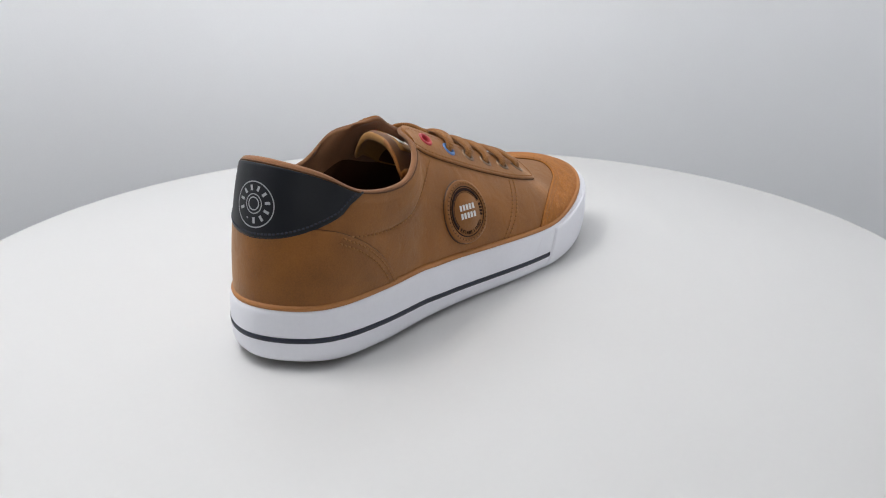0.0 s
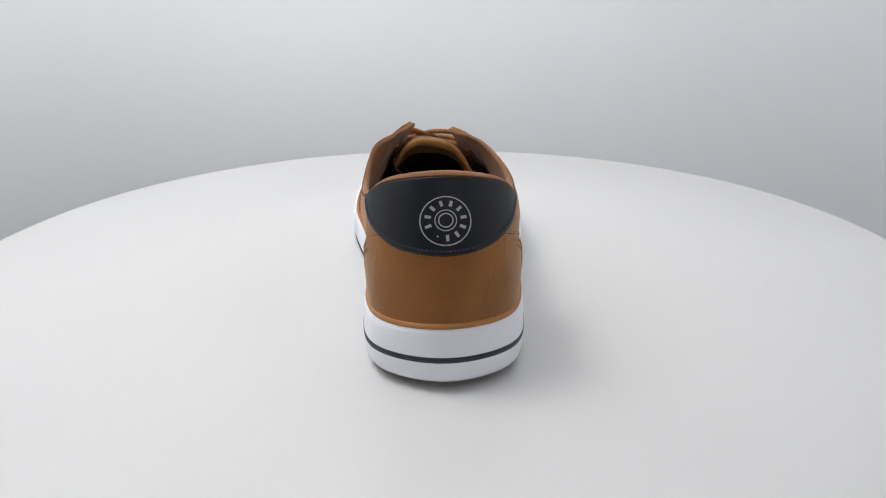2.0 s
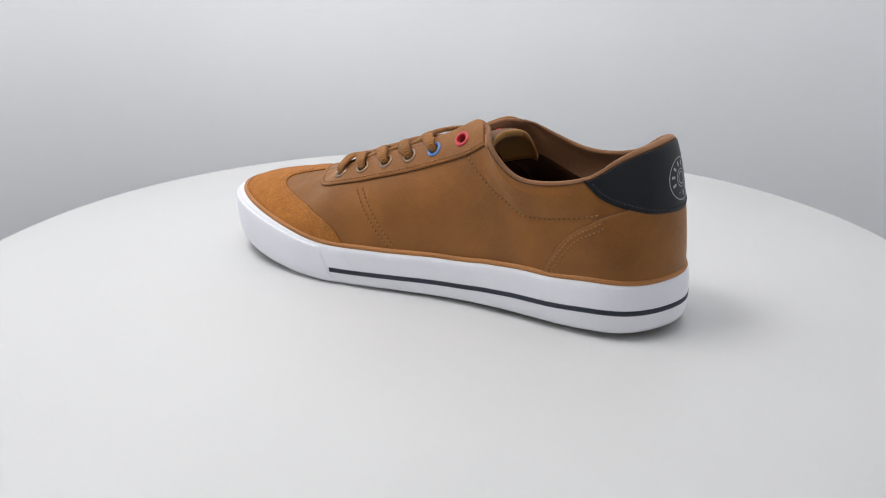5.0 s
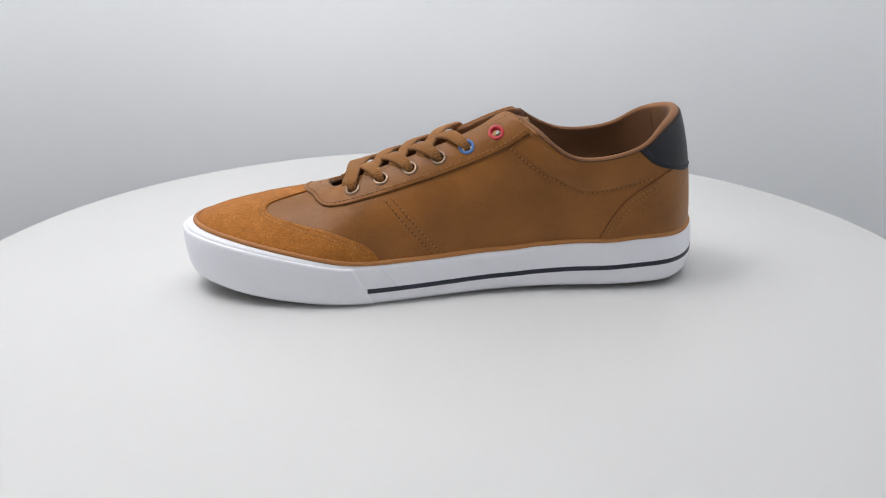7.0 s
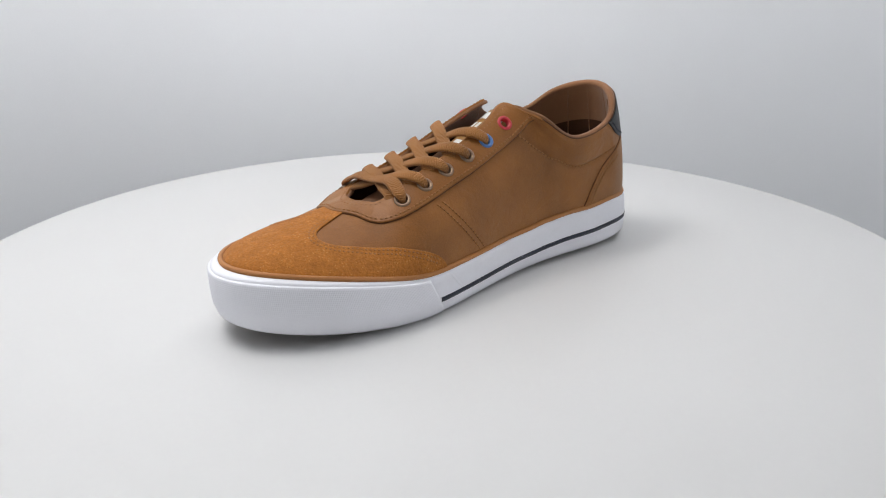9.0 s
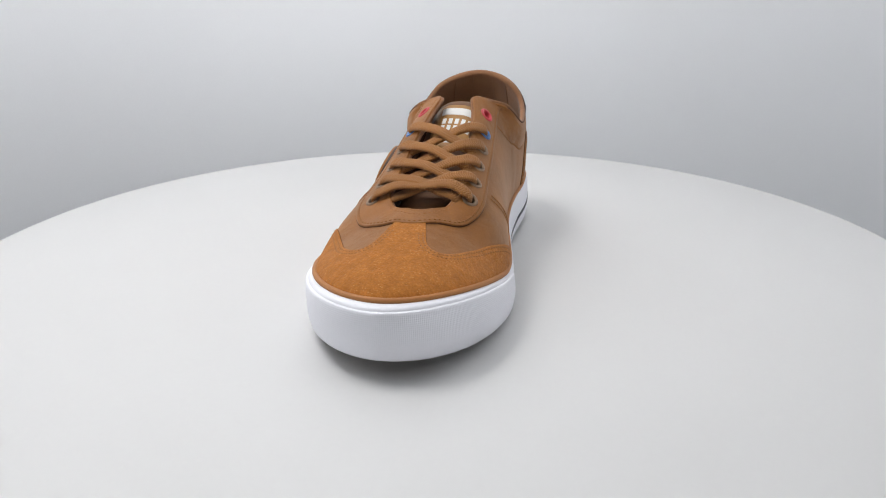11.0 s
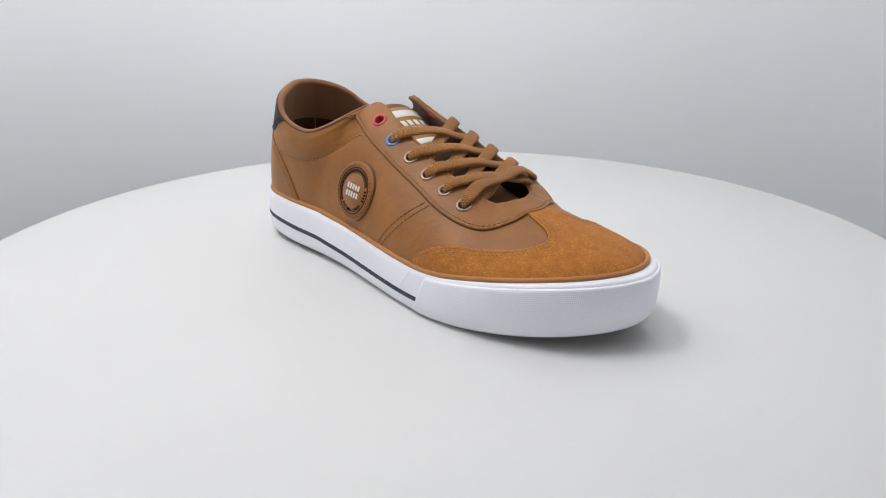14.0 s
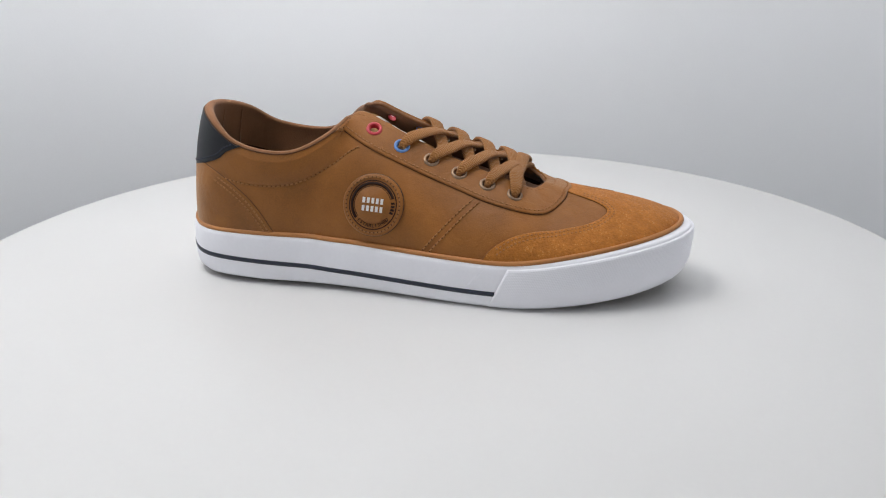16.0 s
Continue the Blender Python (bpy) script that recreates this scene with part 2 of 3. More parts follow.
def skin(s, v):
    """The outer surface of the upper: s round the shoe, v from the welt (0) to the top line (1)."""
    s, v = np.broadcast_arrays(np.asarray(s, float), np.asarray(v, float))
    q = ring_at(RING, RING_SLOPES, s)
    d = ring_at(RING, RING_SLOPES, s + 0.02)[..., :2] - ring_at(RING, RING_SLOPES, s - 0.02)[..., :2]
    out = np.stack([d[..., 1], -d[..., 0]], -1)
    out = -out / np.maximum(np.linalg.norm(out, axis=-1, keepdims=True), 1e-9)
    w, t = q[..., 0:3], q[..., 3:6]
    a, b, c, e = (q[..., i:i + 1] for i in (6, 7, 8, 9))
    flat = w[..., :2] - t[..., :2]
    flat = flat / np.maximum(np.linalg.norm(flat, axis=-1, keepdims=True), 1e-9)
    p1 = np.concatenate([w[..., :2] + b * out, w[..., 2:] + a], -1)
    p2 = np.concatenate([t[..., :2] + c * flat, t[..., 2:] + e], -1)
    k = v[..., None]
    return (1 - k) ** 3 * w + 3 * k * (1 - k) ** 2 * p1 + 3 * k * k * (1 - k) * p2 + k ** 3 * t


def skin_normal(s, v):
    s, v = np.broadcast_arrays(np.asarray(s, float), np.asarray(v, float))
    h = 0.01
    v0, v1 = np.clip(v - h, 0, 1), np.clip(v + h, 0, 1)
    n = np.cross(skin(s, v1) - skin(s, v0), skin(s + h, v) - skin(s - h, v))
    return n / np.maximum(np.linalg.norm(n, axis=-1, keepdims=True), 1e-9)

# ---- the booth ----


def backdrop():
    """A seamless sheet round three sides with rounded corners, and an unseen added front, floor and roof that close the
    booth.
    """
    half, right, back, corner, bend, front, top, low = 580, 720, 440, 390, 160, -1150, 1250, -340
    plan = [(-half, front)]
    plan += [(-half + corner - corner * math.cos(a), back - corner + corner * math.sin(a)) for a in np.linspace(0, math.pi / 2, 16)]
    plan += [(right - bend + bend * math.sin(a), back - bend + bend * math.cos(a)) for a in np.linspace(0, math.pi / 2, 16)]
    plan += [(right, front)]
    pts = []
    n = len(plan)
    for grow in (0, 12):
        for x, y in plan:
            k = (1 + grow / half)
            pts += [(x * k, y * k, low), (x * k, y * k, top)]
    f = []
    for i in range(n - 1):
        a = 2 * i
        f.append((a, a + 1, a + 3, a + 2))
        b = a + 2 * n
        f.append((b, b + 2, b + 3, b + 1))
        f.append((a + 1, b + 1, b + 3, a + 3))
    tagged(mesh("backdrop", pts, f, BOOTH), "seamless white photo booth backdrop with rounded corners", "backdrop", kind="structure")
    # all out of view: dark front and floor cut bounce, white roof returns it
    for name, x0, x1, y0, y1, z0, z1, label in (
            ("wall_front", -760, 760, front - 25, front - 3, low, top, "unseen dark grey front, added to cut bounce light"),
            ("floor", -780, 780, front - 40, 760, low - 25, low, "unseen dark grey floor, added to darken the lower backdrop"),
            ("ceiling", -780, 780, front - 40, 760, top + 2, top + 25, "unseen white roof, added to close the booth")):
        p = [(x, y, z) for x in (x0, x1) for y in (y0, y1) for z in (z0, z1)]
        q = [(0, 1, 3, 2), (4, 6, 7, 5), (0, 4, 5, 1), (2, 3, 7, 6), (0, 2, 6, 4), (1, 5, 7, 3)]
        tagged(mesh(name, p, q, BOOTH if name == "ceiling" else BOUNCE_STOP, smooth=False), label, name.split("_")[0], kind="structure")


def turntable():
    base = new("turntable")
    tagged(base, "round white motorised turntable with a smooth satin top", "turntable")
    prof = [(0, -18), (297, -18), (300.0, -17.2), (301, -15.5), (301, -2.0), (300.4, -0.6), (299, 0), (150, 0), (0, 0)]
    lathe("disc", prof, DISC, base, steps=192)
    lathe("base_drum", [(0, -340), (145, -340), (147, -337), (147, -22), (145, -18.2), (0, -18.2)], DISC, base, steps=96)
    return base


# ---- the shoe ----
COLLAR_LINE = [(10.3, .70), (11.2, .575), (12.2, .555), (13.4, .56), (14.5, .59), (15.4, .58), (16.6, .56)]
COLLAR_LINE_INNER = [(21.65, .62), (22.5, .62), (23.3, .60), (24.4, .545), (25.3, .52), (26.25, .515), (27.2, .575), (27.8, .715)]
# edges of the sewn-on pieces: negative s on the inner side, positive on the outer side
EYESTAY = [(-12.9, 1.0), (-12.41, .925), (-12.0, .872), (-11.5, .80), (-10.9, .742), (-10.4, .724), (-9.98, .72), (-8.6, .70), (-7.5, .685), (-6.54, .66), (-5.8, .66), (-5.2, .69),
           (-4.4, .75), (-3.6, .80), (-2.0, .86), (0, .87), (2.1, .84), (2.96, .785), (3.9, .725), (4.55, .675), (5.1, .63), (5.6, .605),
           (6.12, .60), (6.84, .625), (7.44, .66), (8.16, .68), (9.1, .70), (10.04, .72), (10.5, .738), (11.07, .774), (11.5, .819), (12.0, .878), (12.41, .927), (12.9, 1.0)]
SUEDE_EDGE = [(-6.68, 0.0), (-6.4, .17), (-5.87, .30), (-5.15, .43), (-4.1, .48), (-3.2, .495), (-2.55, .535), (-2.1, .59), (-1.78, .66),
              (-1.68, .77), (-1.65, .88), (0, .91), (1.8, .88), (1.83, .77), (1.9, .66), (2.2, .57), (2.85, .50), (3.65, .46), (4.55, .455),
              (5.4, .41), (6.08, .29), (6.44, .17), (6.7, 0.0)]
NAVY_EDGE = [(15.95, 1.0), (16.12, .94), (16.36, .86), (16.66, .74), (17.15, .63), (17.75, .535), (18.3, .485), (19.0, .465), (19.6, .48),
             (20.3, .525), (20.76, .59), (21.25, .68), (21.64, .79), (21.9, .93), (22.0, 1.0)]
PANEL_EDGE = [(14.5, 0.0), (14.62, .05), (15.1, .27), (15.6, .44), (16.1, .54), (16.65, .585), (17.3, .585), (19, .57), (20.9, .59),
              (21.64, .58), (22.32, .50), (22.84, .33), (23.38, .04), (23.45, 0.0)]
EYELETS_OUTER = [(10.07, .88), (9.08, .85), (8.24, .85), (7.5, .83), (6.75, .81), (5.95, .785)]
EYELETS_INNER = [(27.98, .865), (28.98, .855), (29.74, .855), (30.46, .85), (31.2, .835), (32.04, .825)]


def refine(path, step=0.35):
    """A smooth dense line through the given (s, v) points."""
    p = np.array(path, float)
    k = np.r_[0, np.cumsum(np.hypot(np.diff(p[:, 0]) * 14, np.diff(p[:, 1]) * 60))]
    u = np.arange(0, k[-1], step)
    u = np.r_[u, k[-1]]
    m = np.gradient(p, k, axis=0)
    i = np.clip(np.searchsorted(k, u, "right") - 1, 0, len(k) - 2)
    h = (k[i + 1] - k[i])[:, None]
    w = ((u - k[i]) / h[:, 0])[:, None]
    q = ((1 + 2 * w) * (1 - w) ** 2 * p[i] + w * (1 - w) ** 2 * h * m[i] + w * w * (3 - 2 * w) * p[i + 1] + w * w * (w - 1) * h * m[i + 1])
    q[:, 1] = np.clip(q[:, 1], 0, 1)
    return q


def crease(s, v):
    """Millimetres by which the padded collar swells above its stitch line and dips at it."""
    s = np.asarray(s, float) % COUNT
    out = np.zeros(np.broadcast(s, v).shape)
    for line in (COLLAR_LINE, COLLAR_LINE_INNER):
        p = np.array(line)
        edge = np.interp(s, p[:, 0], p[:, 1])
        fade = np.clip(np.minimum(s - p[0, 0], p[-1, 0] - s) / 1.2, 0, 1)
        d = (v - edge) * 55
        out = out + fade * (-0.6 * np.exp(-(d / 1.3) ** 2) + 1.5 * np.clip(d / 9, 0, 1) * np.clip((1 - v) * 9, 0, 1))
    return out


def on_skin(s, v, lift=0.0):
    """Points lift millimetres off the upper."""
    s, v = np.broadcast_arrays(np.asarray(s, float), np.asarray(v, float))
    return skin(s, v) + skin_normal(s, v) * (crease(s, v) + lift)[..., None]


def holes(points, faces, s_list, reach):
    """The faces that lie clear of the eyelet holes."""
    c = points[np.array(faces)].mean(1)
    keep = np.ones(len(faces), bool)
    for s, v in s_list:
        keep &= np.linalg.norm(c - on_skin(s, v), axis=1) > reach
    return [f for f, k in zip(faces, keep) if k]


ALL_EYELETS = EYELETS_OUTER + EYELETS_INNER


def upper(shoe):
    s = np.arange(0, COUNT, 1 / 18)
    v = np.linspace(0, 1, 64)
    a, b = np.meshgrid(s, v, indexing="ij")
    p = on_skin(a, b).reshape(-1, 3)
    f = grid_faces(len(s), len(v), closed_rows=True)
    mesh("upper", p, holes(p, f, ALL_EYELETS, 3.2), LEATHER, shoe, "smooth tan leather quarters and vamp")
    # the lining: rolls over the collar and runs down inside
    pad = np.interp(s, [0, 10.5, 12.5, 14, 16.5, 17.8, 20.2, 21.5, 24, 25.5, 27.5, COUNT],
                    [2.0, 2.0, 2.8, 3.2, 3.4, 5.2, 5.2, 3.4, 3.2, 2.8, 2.0, 2.0])
    rows = []
    top = on_skin(s, 1.0)
    inward = -skin_normal(s, np.full(len(s), 0.97))
    inward[:, 2] = np.minimum(inward[:, 2], 0)
    up = np.cross(inward, np.roll(top, -1, 0) - np.roll(top, 1, 0))
    up /= np.linalg.norm(up, axis=1)[:, None]
    up *= np.sign(up[:, 2:])
    for g in np.linspace(0, math.pi, 9):
        rows.append(top + inward * (pad / 2 * (1 - math.cos(g)))[:, None] + up * (0.42 * pad * math.sin(g))[:, None])
    for w in np.linspace(0.97, 0.02, 26):
        rows.append(on_skin(s, w) - skin_normal(s, w) * np.minimum(pad, 1.2 + pad)[:, None])
    q = np.array(rows).transpose(1, 0, 2).reshape(-1, 3)
    f = grid_faces(len(s), len(rows), closed_rows=True, flip=False)
    c = q[np.array(f)].mean(1)
    keep = np.ones(len(f), bool)
    for es, ev in ALL_EYELETS:
        keep &= np.linalg.norm(c - on_skin(es, ev, -2.0), axis=1) > 3.8
    f = [x for x, k in zip(f, keep) if k]
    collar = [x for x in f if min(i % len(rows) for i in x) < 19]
    # rows further down take the darker brown that stands for shade
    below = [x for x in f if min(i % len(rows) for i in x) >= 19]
    mesh("lining", q, collar, LINING, shoe, "padded brown textile collar lining")
    mesh("inner_lining", q, below, LINING_SHADE, shoe, "brown textile lining, darkened for the shade deep inside")


def tube(name, line, radius, mat, parent, label="", sides=6):
    """A thin round cord along a line of points."""
    line = np.array(line, float)
    run = np.gradient(line, axis=0)
    run /= np.linalg.norm(run, axis=1)[:, None]
    side = np.cross(run, [0.3, 0.2, 0.9])
    side /= np.linalg.norm(side, axis=1)[:, None]
    up = np.cross(side, run)
    rows = [line + (side * math.cos(g) + up * math.sin(g)) * radius for g in np.linspace(0, 2 * math.pi, sides + 1)[:-1]]
    p = np.array(rows).transpose(1, 0, 2).reshape(-1, 3)
    return mesh(name, p, grid_faces(len(line), sides, closed_columns=True), mat, parent, label)


def lining_seams(shoe):
    """Upright seams inside the heel and a cord where the collar binding meets the leather."""
    for s in (17.7, 18.6, 19.7, 20.5):
        v = np.linspace(0.97, 0.35, 14)
        tube("lining_seam", on_skin(np.full(14, s), v, -5.0), 0.45, LINING, shoe, "upright seam inside the heel")
    s = np.linspace(12.9, 25.1, 220)
    tube("collar_binding", on_skin(s, np.full(220, 0.993), 0.05), 0.42, EDGE_AND_SHADE, shoe, "narrow dark binding along the collar")


def patch(name, edge, above, lift, mat, shoe, label="", rows=26, clear=(), limit=1.0):
    """A sewn-on piece between a line on the upper and the welt (above False) or the top line (above True)."""
    e = refine(edge)
    far = limit if above else 0.0
    e[:, 1] = np.minimum(e[:, 1], limit - 0.002)
    ks = np.r_[0, 0, np.linspace(0.012, 0.988, rows), 1, 1]
    lifts = np.r_[-0.25, lift * 0.72, np.full(rows, lift), lift * 0.8, -0.25]
    cols = []
    for k, h in zip(ks, lifts):
        cols.append(on_skin(e[:, 0], e[:, 1] + (far - e[:, 1]) * k, h))
    p = np.array(cols).transpose(1, 0, 2).reshape(-1, 3)
    f = grid_faces(len(e), len(ks), flip=not above)
    if clear:
        f = holes(p, f, clear, 3.2)
    return mesh(name, p, f, mat, shoe, label)


def sew(shoe, path, mat=None, lift=0.35, pitch=2.7, length=1.7, thick=0.38, name="stitching", label=""):
    """A row of thread stitches along (s, v) points."""
    e = refine(path, 0.2)
    p = on_skin(e[:, 0], e[:, 1], lift)
    n = skin_normal(e[:, 0], e[:, 1])
    k = np.r_[0, np.cumsum(np.linalg.norm(np.diff(p, axis=0), axis=1))]
    pts, faces, pits, pit_faces = [], [], [], []

    def place(at):
        return np.array([np.interp(at, k, p[:, i]) for i in range(3)]), np.array([np.interp(at, k, n[:, i]) for i in range(3)])

    for d in np.arange(0.5, k[-1] - length, pitch):
        line = [place(d + w * length) for w in (0, 0.25, 0.75, 1)]
        run = line[-1][0] - line[0][0]
        run /= max(np.linalg.norm(run), 1e-6)
        o = len(pts)
        for w, (c, m) in zip((-0.7, 0.2, 0.2, -0.7), line):
            side = np.cross(run, m)
            for a in range(5):
                g = 2 * math.pi * a / 5
                pts.append(c + m * w * thick + (side * math.cos(g) * 1.25 + m * math.sin(g)) * thick)
        faces += [tuple(i + o for i in q) for q in grid_faces(4, 5, closed_columns=True)]
        c, m = place(d + (length + pitch) / 2)
        side = np.cross(run, m)
        o = len(pits)
        pits.append(c + m * 0.02)
        for a in range(8):
            g = 2 * math.pi * a / 8
            pits.append(c - m * 0.3 + (side * math.cos(g) * 0.52 + run * math.sin(g) * 0.5 * (pitch - length + 0.4)))
        pit_faces += [(o, o + 1 + a, o + 1 + (a + 1) % 8) for a in range(8)]
    row = mesh(name, pts, faces, mat or THREAD, shoe, label)
    mesh("needle_holes", pits, pit_faces, NEEDLE, row)
    return row


def inset(path, mm):
    """The (s, v) line that runs mm beside another on the upper, towards the welt where mm is positive."""
    e = refine(path, 1.2)
    p, n = skin(e[:, 0], e[:, 1]), skin_normal(e[:, 0], e[:, 1])
    run = np.gradient(p, axis=0)
    side = np.cross(run, n)
    side *= -mm / np.linalg.norm(side, axis=1)[:, None]
    h = 0.01
    ds = (skin(e[:, 0] + h, e[:, 1]) - skin(e[:, 0] - h, e[:, 1])) / (2 * h)
    v0, v1 = np.clip(e[:, 1] - h, 0, 1), np.clip(e[:, 1] + h, 0, 1)
    dv = (skin(e[:, 0], v1) - skin(e[:, 0], v0)) / (v1 - v0)[:, None]
    out = []
    for i in range(len(e)):
        k = np.linalg.lstsq(np.stack([ds[i], dv[i]], 1), side[i], rcond=None)[0]
        k = np.clip(k, -0.6, 0.6)
        out.append((e[i, 0] + k[0], float(np.clip(e[i, 1] + k[1], 0.005, 0.995))))
    return out[:-1:2] + [out[-1]]


def cut_edge(shoe, path, mat, lift=0.12, radius=0.34):
    """A cord along a sewn-on piece: its raw edge, and the shade line beneath put into colour."""
    e = refine(path, 0.9)
    tube("cut_edge", on_skin(e[:, 0], e[:, 1], lift), radius, mat, shoe, "raw edge of a sewn-on piece, with its shade line")


def sole_base(x):
    """Height of the sole's lower edge, with the toe spring."""
    return np.interp(x, [-150, -130, -100, -60, -20, 20, 50, 70, 90, 110, 130, 150], [3.6, 2.6, 2.0, 2.0, 1.2, 0.4, 0.0, 0.8, 2.4, 4.6, 7.4, 10.5])


def sole_ring(s):
    """Welt points, outward directions, lower and upper edge heights of the sole."""
    w = ring_at(RING, RING_SLOPES, s)[:, :3]
    d = ring_at(RING, RING_SLOPES, s + 0.02)[:, :2] - ring_at(RING, RING_SLOPES, s - 0.02)[:, :2]
    out = np.stack([-d[:, 1], d[:, 0], np.zeros(len(s))], 1)
    out /= np.linalg.norm(out, axis=1)[:, None]
    return w, out, sole_base(w[:, 0]), w[:, 2] + 0.6


def wall_bulge(s, w):
    """How far the sole wall stands out from the welt at the part w of its height."""
    s = np.asarray(s, float) % COUNT
    toe = np.clip(1 - np.minimum(s, COUNT - s) / 6.0, 0, 1)
    side = np.interp(w, [0, 0.03, 0.10, 0.22, 0.5, 0.86, 0.95, 1.0], [-1.6, 0.6, 2.2, 2.9, 3.1, 2.7, 2.2, 1.2])
    front = np.interp(w, [0, 0.03, 0.12, 0.3, 0.6, 0.86, 0.94, 0.98, 1.0], [0.0, 2.2, 4.5, 6.5, 7.7, 8.1, 7.8, 6.6, 3.2])
    return side * (1 - toe) + front * toe


def wall_point(s, w, lift=0.0):
    base, out, low, high = sole_ring(s)
    q = base + out * (wall_bulge(s, w) + lift)[:, None]
    q[:, 2] = low + (high - low) * w
    return q


def sole(shoe):
    s = np.arange(0, COUNT, 1 / 12)
    levels = [0, 0.01, 0.03, 0.06, 0.10, 0.16, 0.22, 0.3, 0.4, 0.5, 0.6, 0.7, 0.8, 0.86, 0.91, 0.95, 0.98, 1.0]
    rows = [wall_point(s, np.full(len(s), w)) for w in levels]
    base, out, low, high = sole_ring(s)
    inner = base - out * 5
    inner[:, 2] = high - 1.0
    p = np.array(rows + [inner]).transpose(1, 0, 2).reshape(-1, 3)
    mesh("midsole", p, grid_faces(len(s), len(levels) + 1, closed_rows=True), RUBBER, shoe, "white rubber cupsole wall")
    # tread plate closing the underside
    rim = wall_point(s, np.full(len(s), 0.012), -0.5)
    rim[:, 2] -= 0.3
    rim[:, 2] = np.maximum(rim[:, 2], 0.0)
    mid = rim.copy()
    mid[:, 1] *= 0.55
    mid[:, 0] = mid[:, 0] * 0.97
    mid[:, 2] = np.maximum(0, sole_base(mid[:, 0]) - 0.5)
    hub = rim.copy()
    hub[:, 1] *= 0.02
    hub[:, 0] *= 0.9
    hub[:, 2] = np.maximum(0, sole_base(hub[:, 0]) - 0.6)
    p = np.array([rim, mid, hub]).transpose(1, 0, 2).reshape(-1, 3)
    mesh("outsole", p, grid_faces(len(s), 3, closed_rows=True, flip=True), OUTSOLE, shoe, "brown rubber tread, darkened for the contact shadow underneath")
    # footbed inside
    rim = base - out * 3
    rim[:, 2] = 33
    hub = rim * np.array([0.9, 0.05, 1.0])
    hub[:, 2] = 32
    p = np.array([rim, hub]).transpose(1, 0, 2).reshape(-1, 3)
    mesh("insole", p, grid_faces(len(s), 2, closed_rows=True), INSOLE, shoe, "dark textile insole")
    # painted line round the wall, from bumper to bumper
    s = np.arange(6.35, 31.7, 1 / 12)
    rows = []
    for dz, lift in ((-1.35, 0.0), (-1.3, 0.22), (0, 0.28), (1.3, 0.22), (1.35, 0.0)):
        base, out, low, high = sole_ring(s)
        rows.append(wall_point(s, np.interp(s, [6, 10, 14, 17, 21, 24, 28, 32], [0.355, 0.375, 0.42, 0.46, 0.46, 0.435, 0.41, 0.375]) + dz / (high - low), lift))
    p = np.array(rows).transpose(1, 0, 2).reshape(-1, 3)
    mesh("sole_stripe", p, grid_faces(len(s), 5), NAVY_STRIPE, shoe, "thin navy line round the sole")
    # toe bumper
    u = np.linspace(0, 1, 260)
    rows = []
    levels = ((0.02, -0.6), (0.03, 0.6), (0.06, 0.95), (0.12, 1.1), (0.3, 1.2), (0.5, 1.2), (0.68, 1.2), (0.88, 1.2), (0.912, 1.1), (0.926, 0.7), (0.932, -0.4))
    for w, lift in levels:
        first, last = -(6.5 - 0.42 * w / 0.86), 6.55 - 0.42 * w / 0.86
        s = first + (last - first) * u
        ends = np.clip(np.minimum(u, 1 - u) * 240, 0, 1)
        rows.append(wall_point(s, np.full(len(s), w), (lift + 0.6) * ends - 0.6))
    p = np.array(rows).transpose(1, 0, 2).reshape(-1, 3)
    far = np.r_[0, np.cumsum(np.linalg.norm(np.diff(rows[5], axis=0), axis=1))]
    lay_uv(mesh("toe_bumper", p, grid_faces(len(u), len(rows)), BUMPER, shoe, "finely textured white rubber toe bumper"),
           [(d, w * 27) for d in far for w, lift in levels])
    # lapped joint of the sole tape ahead of the lace panel
    for a, b in ((6.95, 6.55), (31.0, 31.4)):
        w = np.linspace(0.46, 0.985, 12)
        s = a + (b - a) * (w - 0.46) / 0.52
        rows = [wall_point(s + ds, w, lift) for ds, lift in ((-0.05, -0.1), (-0.03, 0.12), (0.03, 0.12), (0.05, -0.1))]
        p = np.array(rows).transpose(1, 0, 2).reshape(-1, 3)
        mesh("tape_joint", p, grid_faces(12, 4, flip=True), RUBBER, shoe, "lapped end of the white sole tape")
    # piping between sole and upper
    s = np.arange(0, COUNT, 1 / 12)
    base, out, low, high = sole_ring(s)
    rows = []
    toe = np.clip(1 - np.minimum(s, COUNT - s) / 6.0, 0, 1)[:, None]
    for g in np.linspace(0, 2 * math.pi, 10)[:-1]:
        q = base + out * (0.45 + 1.1 * toe + 1.4 * math.cos(g))
        q[:, 2] = base[:, 2] + 1.35 + 1.5 * math.sin(g)
        rows.append(q)
    p = np.array(rows).transpose(1, 0, 2).reshape(-1, 3)
    mesh("piping", p, grid_faces(len(s), 9, closed_rows=True, closed_columns=True), PIPING, shoe, "thin orange rubber piping above the sole")


def skin_frame(s, v, lift=0.0, turn=0.0):
    """A frame on the upper: z outward, y upward along the surface."""
    n = Vector(skin_normal(s, v))
    up = Vector((0, 0, 1)) - n * n.z
    up.normalize()
    side = up.cross(n)
    m = Matrix((side, up, n)).transposed().to_4x4()
    m.translation = Vector(on_skin(s, v, lift))
    return m @ pose(0, 0, 0, 0, 0, turn)


